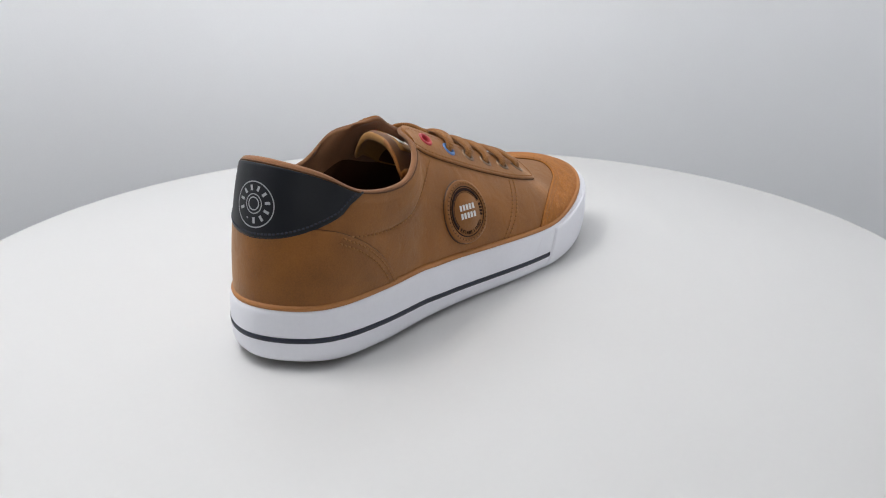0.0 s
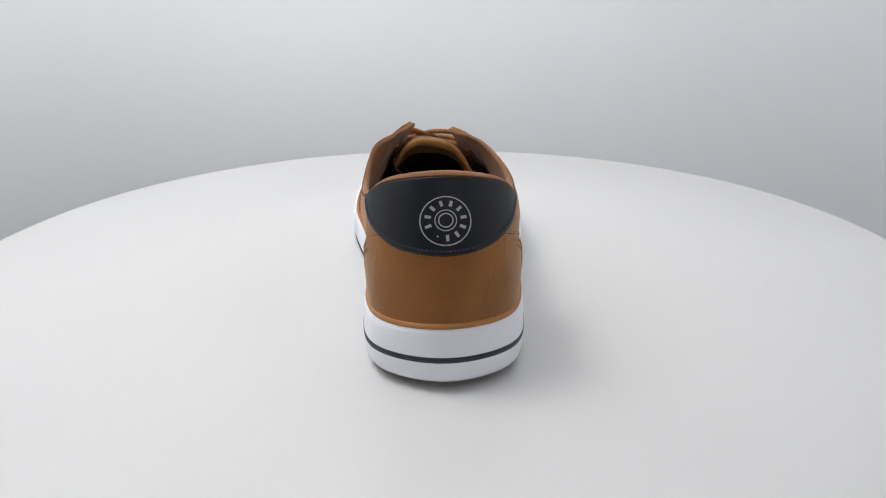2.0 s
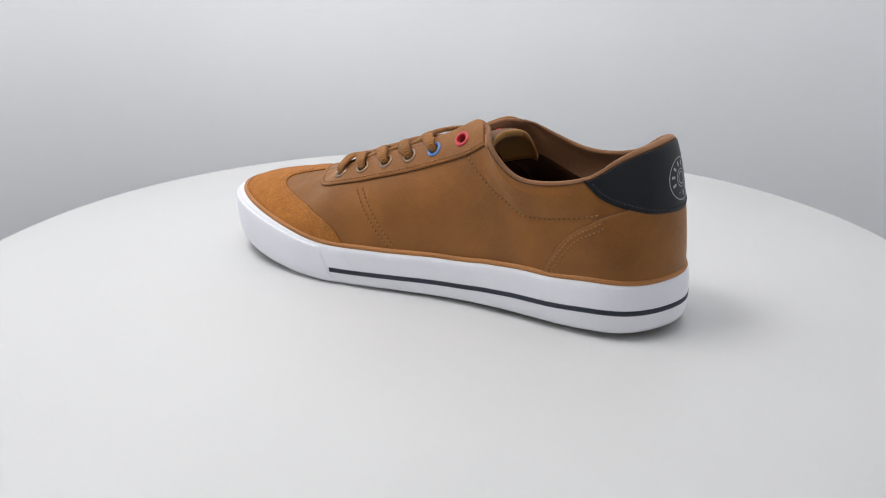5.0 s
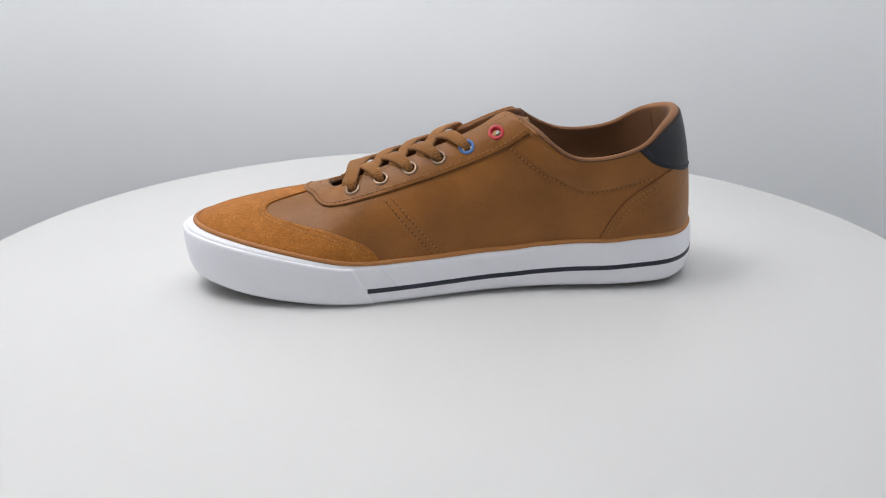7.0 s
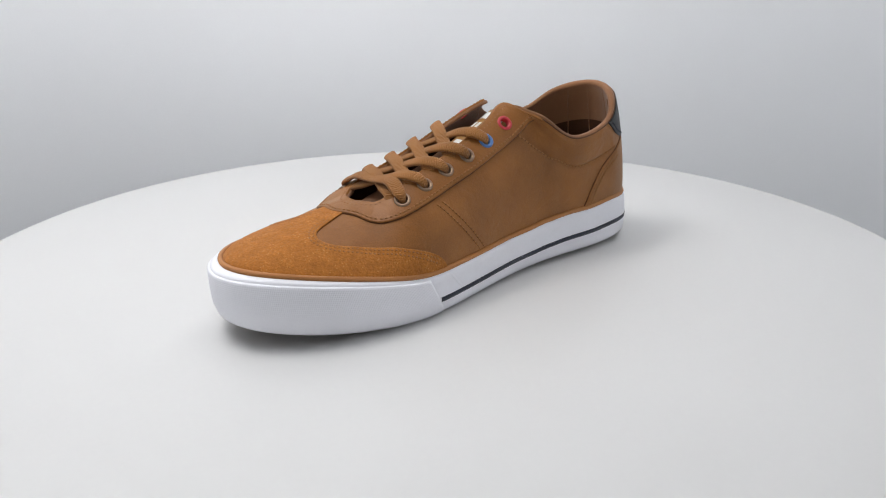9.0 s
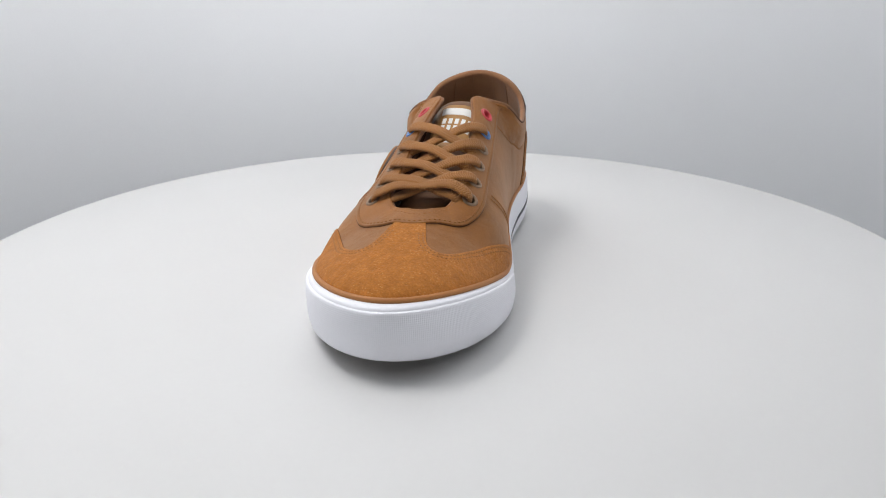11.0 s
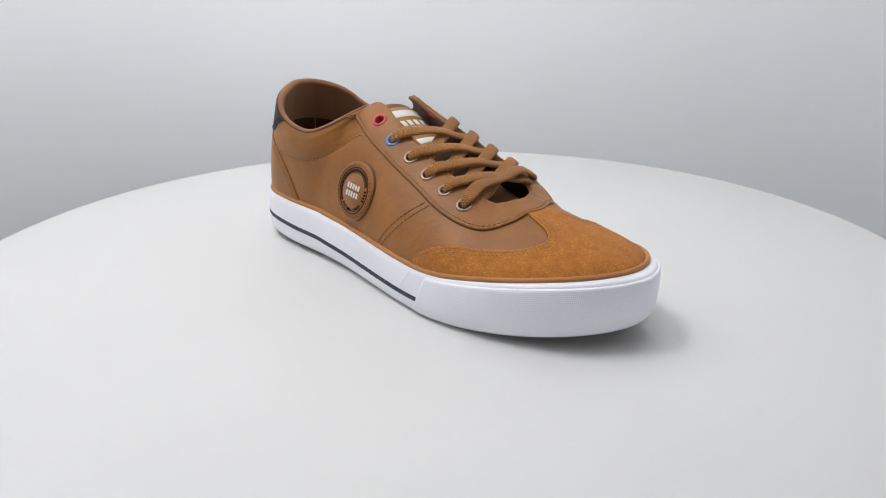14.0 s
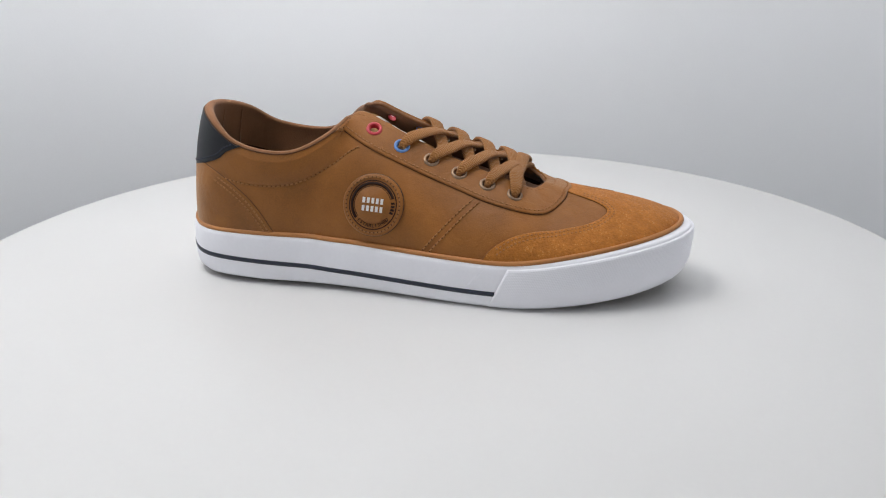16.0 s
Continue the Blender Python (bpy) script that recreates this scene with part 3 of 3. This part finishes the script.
def eyelets(shoe):
    prof = [(2.5, -2.6), (2.6, 0.1), (2.8, 0.6), (3.3, 0.85), (4.0, 0.8), (4.5, 0.4), (4.65, -0.3)]
    for i, (s, v) in enumerate(ALL_EYELETS):
        k = i % 6
        mat, label = ((RED, "red enamelled eyelet"), (BLUE, "blue enamelled eyelet"))[k] if k < 2 else (METAL, "dull metal eyelet")
        lathe("eyelet", prof, mat, shoe, label, steps=28, m=skin_frame(s, v, 0.9))


def ribbon(name, line, widths, ups, mat, shoe, thick=1.0, label=""):
    """A flat woven band along a line of points."""
    line, ups = np.array(line, float), np.array(ups, float)
    k = np.r_[0, np.cumsum(np.linalg.norm(np.diff(line, axis=0), axis=1))]
    m = np.gradient(line, k, axis=0)
    u = np.linspace(0, k[-1], 44)
    i = np.clip(np.searchsorted(k, u, "right") - 1, 0, len(k) - 2)
    h = (k[i + 1] - k[i])[:, None]
    w = ((u - k[i]) / h[:, 0])[:, None]
    c = ((1 + 2 * w) * (1 - w) ** 2 * line[i] + w * (1 - w) ** 2 * h * m[i] + w * w * (3 - 2 * w) * line[i + 1] + w * w * (w - 1) * h * m[i + 1])
    run = np.gradient(c, axis=0)
    run /= np.linalg.norm(run, axis=1)[:, None]
    up = np.stack([np.interp(u, k, ups[:, j]) for j in range(3)], 1)
    up -= run * (up * run).sum(1)[:, None]
    up /= np.linalg.norm(up, axis=1)[:, None]
    side = np.cross(run, up)
    wide = np.interp(u, k, widths) / 2
    rows = []
    for g in np.linspace(0, 2 * math.pi, 15)[:-1]:
        x, y = math.cos(g), math.sin(g)
        x = math.copysign(abs(x) ** 0.7, x)
        y = math.copysign(abs(y) ** 0.7, y)
        rows.append(c + side * (wide * x)[:, None] + up * (thick * y * (0.85 + 0.3 * (4 / (wide + 2.5))))[:, None])
    p = np.array(rows).transpose(1, 0, 2).reshape(-1, 3)
    f = grid_faces(len(u), 14, closed_columns=True, flip=True)
    f += [tuple(range(14)), tuple(reversed(range((len(u) - 1) * 14, len(u) * 14)))]
    across = np.cos(np.linspace(0, 2 * math.pi, 15)[:-1])
    return lay_uv(mesh(name, p, f, mat, shoe, label), [(d, x) for d in u for x in across])


def laces(shoe):
    """One straight bar at the front and four crossings behind it, each of two strands."""
    rise = np.array([0.25, 0, 1.0])
    rise /= np.linalg.norm(rise)

    def strand(near, far, step, high, end_high, label=""):
        """Out of the eyelet near, over the edge of the lace panel, and under the far edge beside the eyelet far."""
        s, v = near
        t = far[0] + step * 0.28
        n = skin_normal(s, v)
        a0, b0 = on_skin(s - step * 0.25, 1.0, 0.8), on_skin(t, 1.0, 0.8)
        over = (b0 - a0) / np.linalg.norm(b0 - a0)
        line = [on_skin(s, v, -3.5), on_skin(s, v, 0.9), on_skin(s - step * 0.05, v + 0.22 * (1 - v), 3.1),
                on_skin(s - step * 0.12, v + 0.66 * (1 - v), 3.4), a0 + rise * 3.0 + over * 1.5,
                a0 + (b0 - a0) * 0.42 + rise * high, a0 + (b0 - a0) * 0.78 + rise * end_high,
                b0 + rise * (end_high - 1.8) + over * 1.0, b0 - rise * 6.0 + over * 4.0]
        e = on_skin(s, 1.0) - on_skin(s, v)
        e /= np.linalg.norm(e)
        ups = [n * 0.2 - e, n * 0.5 - e * 0.9, n - e * 0.35, n, n * 0.5 + rise * 0.5, rise, rise, rise * 0.6 + over * 0.4, over]
        ribbon("lace_strand", line, [3.0, 3.8, 5.8, 6.9, 7.4, 7.6, 7.5, 7.0, 6.2], ups, LACE, shoe, 1.3, label)

    for k in range(1, 5):
        strand(EYELETS_OUTER[k], EYELETS_INNER[k + 1], 1, 4.4, 1.4)
        strand(EYELETS_INNER[k], EYELETS_OUTER[k + 1], -1, 2.2, -0.2)
    (s, v), (t, w) = EYELETS_OUTER[5], EYELETS_INNER[5]
    n, m = skin_normal(s, v), skin_normal(t, w)
    p, q = on_skin(s, 1.0, 0.8), on_skin(t, 1.0, 0.8)
    line = [on_skin(s, v, -3.5), on_skin(s, v, 0.9), on_skin(s, v + 0.22 * (1 - v), 3.2), on_skin(s, v + 0.66 * (1 - v), 3.6), p + rise * 3.4,
            (p + q) / 2 + rise * 4.2, q + rise * 3.4, on_skin(t, w + 0.66 * (1 - w), 3.6), on_skin(t, w + 0.22 * (1 - w), 3.2),
            on_skin(t, w, 0.9), on_skin(t, w, -3.5)]
    across = (q - p) / np.linalg.norm(q - p)
    ups = [n * 0.2 - across, n * 0.5 - across * 0.9, n - across * 0.3, n, rise, rise, rise, m, m + across * 0.3, m * 0.5 + across * 0.9, m * 0.2 + across]
    ribbon("lace_strand", line, [3.2, 4.0, 6.5, 7.8, 8.2, 8.2, 8.2, 7.8, 6.5, 4.0, 3.2], ups, LACE, shoe, 1.15, "straight front bar of the lace")


def tongue_point(w, j, lift=0.0):
    """A place on the tongue: w from its root to its tip, j across from -1 (outer) to 1 (inner)."""
    p = ring_at(RING, RING_SLOPES, np.array([3.5 + 7.8 * w]))[0, 3:6]
    q = ring_at(RING, RING_SLOPES, np.array([34.5 - 7.6 * w]))[0, 3:6]
    mid, half = (p + q) / 2, (q - p) / 2
    half = half / np.linalg.norm(half[:2])
    tip = max(0.0, (w - 0.88) / 0.12)
    c = mid + half * j * (15.5 + 2.5 * w + 4.5 * w ** 4 - 2.0 * tip ** 3)
    c[2] += -2.4 - 6.6 * min(1.0, w / 0.6) - (7.0 + 8.0 * w ** 4) * abs(j) ** 3 + lift + 4.8 * min(1.0, tip * 1.3)
    c[0] -= 8.5 * tip
    return c


def tongue(shoe):
    top = [tongue_point(w, j) for w in np.linspace(0, 1, 44) for j in np.linspace(-1, 1, 25)]
    low = [p + np.array([-0.4, 0, -4.2]) for p in top]
    n = len(top)
    mesh("tongue", top, grid_faces(44, 25, flip=True), TONGUE, shoe, "dark brown leather tongue under the laces")
    # lining takes the shade-darkened brown, so the amber grades to dark
    mesh("tongue_lining", low[:38 * 25], grid_faces(38, 25), LINING_SHADE, shoe, "brown textile lining of the tongue")
    mesh("tongue_facing", low[37 * 25:], grid_faces(7, 25), AMBER, shoe, "amber nubuck band under the tongue's end")
    # rolled rim round the free end
    line = [tongue_point(w, -1) for w in np.linspace(0.5, 1, 16)] + [tongue_point(1, j) for j in np.linspace(-0.92, 0.92, 24)]
    line += [tongue_point(w, 1) for w in np.linspace(1, 0.5, 16)]
    line = np.array(line) - np.array([0.2, 0, 2.1])
    run = np.gradient(line, axis=0)
    run /= np.linalg.norm(run, axis=1)[:, None]
    side = np.cross(run, [0, 0, 1.0])
    side /= np.linalg.norm(side, axis=1)[:, None]
    rows = [line + side * 1.0 * math.cos(g) + np.array([0, 0, 2.15 * math.sin(g)]) for g in np.linspace(0, 2 * math.pi, 11)[:-1]]
    p = np.array(rows).transpose(1, 0, 2).reshape(-1, 3)
    count = 24
    mesh("tongue_rim", p[:count * 10], grid_faces(count, 10, closed_columns=True), LEATHER, shoe, "turned brown leather rim of the tongue")
    mesh("tongue_rim", p[(count - 1) * 10:], grid_faces(len(line) - count + 1, 10, closed_columns=True), AMBER, shoe, "amber rim of the tongue")

    def piece(name, w0, w1, j0, j1, lift, mat, parent, label=""):
        pts = [tongue_point(w, j, h) for h in (lift, lift - 0.7) for w in np.linspace(w0, w1, 9) for j in np.linspace(j0, j1, 9)]
        g = grid_faces(9, 9, flip=True)
        rim = list(range(9)) + [i * 9 + 8 for i in range(1, 9)] + [72 + j for j in range(7, -1, -1)] + [i * 9 for i in range(7, 0, -1)]
        g += [(x, y, y + 81, x + 81) for x, y in zip(rim, rim[1:] + rim[:1])]
        return mesh(name, pts, g, mat, parent, label)

    tag = piece("tongue_label", 0.68, 0.95, -0.72, 0.80, 0.5, LABEL, shoe, "brown satin label with white print")
    piece("label_band", 0.898, 0.93, -0.5, 0.62, 0.75, WHITE_PRINT, tag, "white printed band")
    piece("label_band", 0.71, 0.74, -0.3, 0.55, 0.75, WHITE_PRINT, tag, "white printed band")
    for row in (0.838, 0.785):
        for i in range(5):
            j = -0.42 + i * 0.21
            piece("label_bar", row, row + 0.04, j, j + 0.125, 0.75, WHITE_PRINT, tag, "white printed bar")


def seams(shoe):
    sew(shoe, inset(EYESTAY[1:-1], -2.2), lift=1.2)
    sew(shoe, [(k, 0.955) for k in np.arange(-12.6, 12.61, 0.6)], lift=0.95)
    sew(shoe, COLLAR_LINE, lift=0.2)
    sew(shoe, COLLAR_LINE_INNER, lift=0.2)
    for mm in (1.6, 4.0):
        sew(shoe, inset(SUEDE_EDGE[1:10], mm), lift=0.66, pitch=2.3, length=1.6)
        sew(shoe, inset(SUEDE_EDGE[-10:-1], mm), lift=0.66, pitch=2.3, length=1.6)
    for ds in (0.0, 0.17):
        sew(shoe, [(6.84 + ds, .61), (7.16 + ds, .42), (7.48 + ds, .23), (7.84 + ds, .04)], lift=0.2)
        sew(shoe, [(31.2 - ds, .61), (30.84 - ds, .37), (30.48 - ds, .17), (30.2 - ds, .04)], lift=0.2)
    for mm in (2.0, 4.6):
        sew(shoe, inset(PANEL_EDGE[1:6], mm), lift=0.85, pitch=2.4, length=1.7)
        sew(shoe, inset(PANEL_EDGE[-5:-1], mm), lift=0.85, pitch=2.4, length=1.7)
    sew(shoe, inset(NAVY_EDGE[1:-1], -2.0), NAVY_THREAD, lift=0.9, pitch=2.0, length=1.4, label="navy stitching along the heel tab")
    # cords that draw the raw edges and the shade under them
    cut_edge(shoe, EYESTAY, EDGE_AND_SHADE, 0.2, 0.42)
    cut_edge(shoe, PANEL_EDGE, EDGE_AND_SHADE)
    cut_edge(shoe, SUEDE_EDGE, SUEDE_RIM_SHADE)
    cut_edge(shoe, NAVY_EDGE, NAVY_LEATHER, 0.3, 0.55)


def flat_ring(name, m, inner, outer, low, high, mat, parent, label="", steps=64):
    return lathe(name, [(inner, low), (inner, high - 0.1), (inner + 0.1, high), (outer - 0.15, high), (outer, high - 0.15), (outer, low)], mat, parent, label, steps, m)


def bars_on(name, m, boxes, high, mat, parent, label=""):
    """Thin raised bars (x, y, width, height, turn) on a flat piece."""
    pts, f = [], []
    for x, y, w, h, turn in boxes:
        q = m @ Matrix.Translation((x, y, 0)) @ pose(0, 0, 0, 0, 0, turn)
        o = len(pts)
        for z in (high - 0.3, high):
            for a, b in ((-1, -1), (1, -1), (1, 1), (-1, 1)):
                pts.append(tuple(q @ Vector((a * w / 2, b * h / 2, z))))
        f += [tuple(o + i for i in t) for t in ((4, 5, 6, 7), (0, 1, 5, 4), (1, 2, 6, 5), (2, 3, 7, 6), (3, 0, 4, 7))]
    return mesh(name, pts, f, mat, parent, label, smooth=False)


def letter_on(char, m, mat, parent, size):
    """One raised letter in the plane of m."""
    data = bpy.data.curves.new("letter", "FONT")
    data.body, data.size, data.align_x, data.align_y, data.extrude = char, size, "CENTER", "CENTER", 0.15
    data.resolution_u = 3
    tmp = new("letter_form", data)
    me = bpy.data.meshes.new_from_object(tmp.evaluated_get(bpy.context.evaluated_depsgraph_get()))
    bpy.data.objects.remove(tmp)
    me.transform(Matrix.Scale(MM, 4) @ m)
    me.materials.clear()
    me.materials.append(mat)
    ob = new("letter", me)
    ob.parent = parent
    return ob


def arc(name, m, inner, outer, high, start, end, mat, parent, label=""):
    """A raised part of a ring between two angles."""
    pts = []
    for a in np.linspace(radians(start), radians(end), 60):
        for r, h in ((inner, high - 0.5), (inner, high), (outer, high), (outer, high - 0.5)):
            pts.append(tuple(m @ Vector((r * math.cos(a), r * math.sin(a), h))))
    return mesh(name, pts, grid_faces(60, 4, flip=True), mat, parent, label)


def badge(shoe):
    flat = skin_frame(9.4, 0.32, 0.1, -3)
    m = flat @ Matrix.Diagonal((1.07, 1.07, 1.0, 1.0))
    body = lathe("side_badge", [(0, 2.1), (9.3, 2.1), (9.8, 1.6), (12.9, 1.6), (15.6, 1.8), (16.2, 1.3), (16.3, 0.0), (16.2, -4.0)], LEATHER, shoe, "round tan leather badge with dark rings", 72, m)
    flat_ring("badge_ring", m, 12.5, 13.0, 1.0, 1.95, BROWN_PRINT, body, "thin dark brown ring")
    arc("badge_ring", m, 10.5, 12.0, 1.75, 22, 222, BROWN_PRINT, body, "broad dark brown ring")
    arc("badge_ring", m, 9.75, 10.05, 1.75, 22, 222, BROWN_PRINT, body, "fine dark brown ring")
    flat_ring("badge_edge", m, 15.95, 16.45, -4.0, 0.55, BADGE_EDGE, body, "dark cut edge of the badge")
    boxes = []
    for row in (2.5, -2.4):
        for i in range(5):
            boxes.append(((i - 2) * 2.45, row * 0.86, 1.45, 2.9, 0))
    bars_on("badge_lettering", m, boxes, 2.35, SILVER, body, "silver bars where the lettering stands")
    bars_on("badge_stitching", m, [(14.5 * math.cos(a), 14.5 * math.sin(a), 1.5, 0.55, math.degrees(a) + 90) for a in np.linspace(0, 2 * math.pi, 43)[:-1]],
            2.1, THREAD, body, "ring of tan stitches")
    bars_on("badge_holes", m, [(14.5 * math.cos(a), 14.5 * math.sin(a), 0.65, 0.8, math.degrees(a) + 90) for a in np.linspace(0, 2 * math.pi, 43)[:-1] + math.pi / 42],
            1.95, NEEDLE, body, "needle holes between the stitches")
    for i, char in enumerate("ESTABLISHED"):
        a = 232 + i * 8.9
        at = m @ pose(10.9 * math.cos(radians(a)), 10.9 * math.sin(radians(a)), 1.75, 0, 0, a + 90)
        letter_on(char, at, BROWN_PRINT, body, 2.6)
    bars_on("badge_year", m, [(10.9 * math.cos(radians(a)), 10.9 * math.sin(radians(a)), 1.1, 1.9, a + 90) for a in (343, 352, 361, 370)], 1.85, BROWN_PRINT, body, "dark printed bars")
    settle(body, flat, 9.4, 0.32)
    for piece in body.children:
        settle(piece, flat, 9.4, 0.32)


def settle(ob, m, s0, v0, part_way=0.6):
    """Bend a flat piece part of the way down onto the upper round (s0, v0)."""
    me = ob.data
    p = np.zeros(len(me.vertices) * 3)
    me.vertices.foreach_get("co", p)
    p = p.reshape(-1, 3) / MM
    w = np.array(m)
    flat = (p - w[:3, 3]) @ w[:3, :3]
    s, v = np.full(len(p), s0), np.full(len(p), v0)
    h = 0.01
    for _ in range(5):
        miss = flat[:, :2] - (skin(s, v) - w[:3, 3]) @ w[:3, :2]
        ds = (skin(s + h, v) - skin(s - h, v)) @ w[:3, :2] / (2 * h)
        dv = (skin(s, v + h) - skin(s, v - h)) @ w[:3, :2] / (2 * h)
        det = ds[:, 0] * dv[:, 1] - ds[:, 1] * dv[:, 0]
        s = s + (miss[:, 0] * dv[:, 1] - miss[:, 1] * dv[:, 0]) / det
        v = np.clip(v + (miss[:, 1] * ds[:, 0] - miss[:, 0] * ds[:, 1]) / det, 0.02, 0.98)
    drop = (skin(s, v) - w[:3, 3]) @ w[:3, 2]
    q = p + np.outer(drop * part_way, w[:3, 2])
    me.vertices.foreach_set("co", (q * MM).ravel())
    me.update()


def heel_logo(shoe):
    for r0, r1 in ((10.5, 11.05), (4.3, 4.75), (2.7, 3.25)):
        wrap_ring("heel_print", r0, r1, shoe)
    for i in range(10):
        wrap_bar("heel_print", 7.7, 200 - 31.7 * i, 1.35, 2.7, shoe)
    wrap_bar("heel_print", 7.7, 244, 0.7, 0.7, shoe)


def heel_spot(x, y):
    """A place on the heel tab, x across and y up from its middle, in millimetres."""
    c = skin(18.97, 0.683)
    s = 18.97 + x / (np.linalg.norm(skin(19.3, 0.675) - skin(18.7, 0.675)) / 0.6)
    v = 0.683 + y / (np.linalg.norm(skin(18.97, 0.7) - skin(18.97, 0.6)) / 0.1)
    return on_skin(s, v, 1.02)


def wrap_ring(name, r0, r1, shoe):
    pts = []
    for i in range(72):
        a = 2 * math.pi * i / 72
        for r in (r0, r1):
            pts.append(heel_spot(-r * math.cos(a), r * math.sin(a)))
    mesh(name, pts, grid_faces(72, 2, closed_rows=True), GREY_PRINT, shoe, "pale printed ring")


def wrap_bar(name, r, angle, w, h, shoe):
    a = radians(angle)
    pts = []
    for u in (-1, 1):
        for q in (-1, 0, 1):
            x, y = u * w / 2, r + q * h / 2
            px, py = x * math.sin(a) + y * math.cos(a), -x * math.cos(a) + y * math.sin(a)
            pts.append(heel_spot(-px, py))
    mesh(name, pts, grid_faces(2, 3, flip=True), GREY_PRINT, shoe, "pale printed bar")


def sneaker():
    shoe = new("sneaker")
    tagged(shoe, "tan leather low-top sneaker with white rubber sole and brown laces", "shoe")
    sole(shoe)
    upper(shoe)
    patch("heel_panel", PANEL_EDGE, False, 0.75, LEATHER, shoe, "tan leather heel counter panel")
    patch("toe_cap", SUEDE_EDGE, False, 0.8, SUEDE, shoe, "orange suede toe cap")
    patch("heel_tab", NAVY_EDGE, True, 0.85, NAVY_LEATHER, shoe, "dark navy leather heel tab", limit=0.982)
    patch("eyestay", EYESTAY, True, 1.15, LEATHER, shoe, "tan leather lace panel", clear=ALL_EYELETS)
    lining_seams(shoe)
    tongue(shoe)
    eyelets(shoe)
    laces(shoe)
    badge(shoe)
    heel_logo(shoe)
    seams(shoe)
    return shoe


backdrop()
TABLE = turntable()
SHOE = sneaker()


def motions():
    for thing in (TABLE, SHOE):
        walk(thing, [(t, pose(0, 0, 0, 0, 0, 54.29 + 18.414 * t)) for t in np.arange(0, 16.01, 1.0)])


motions()
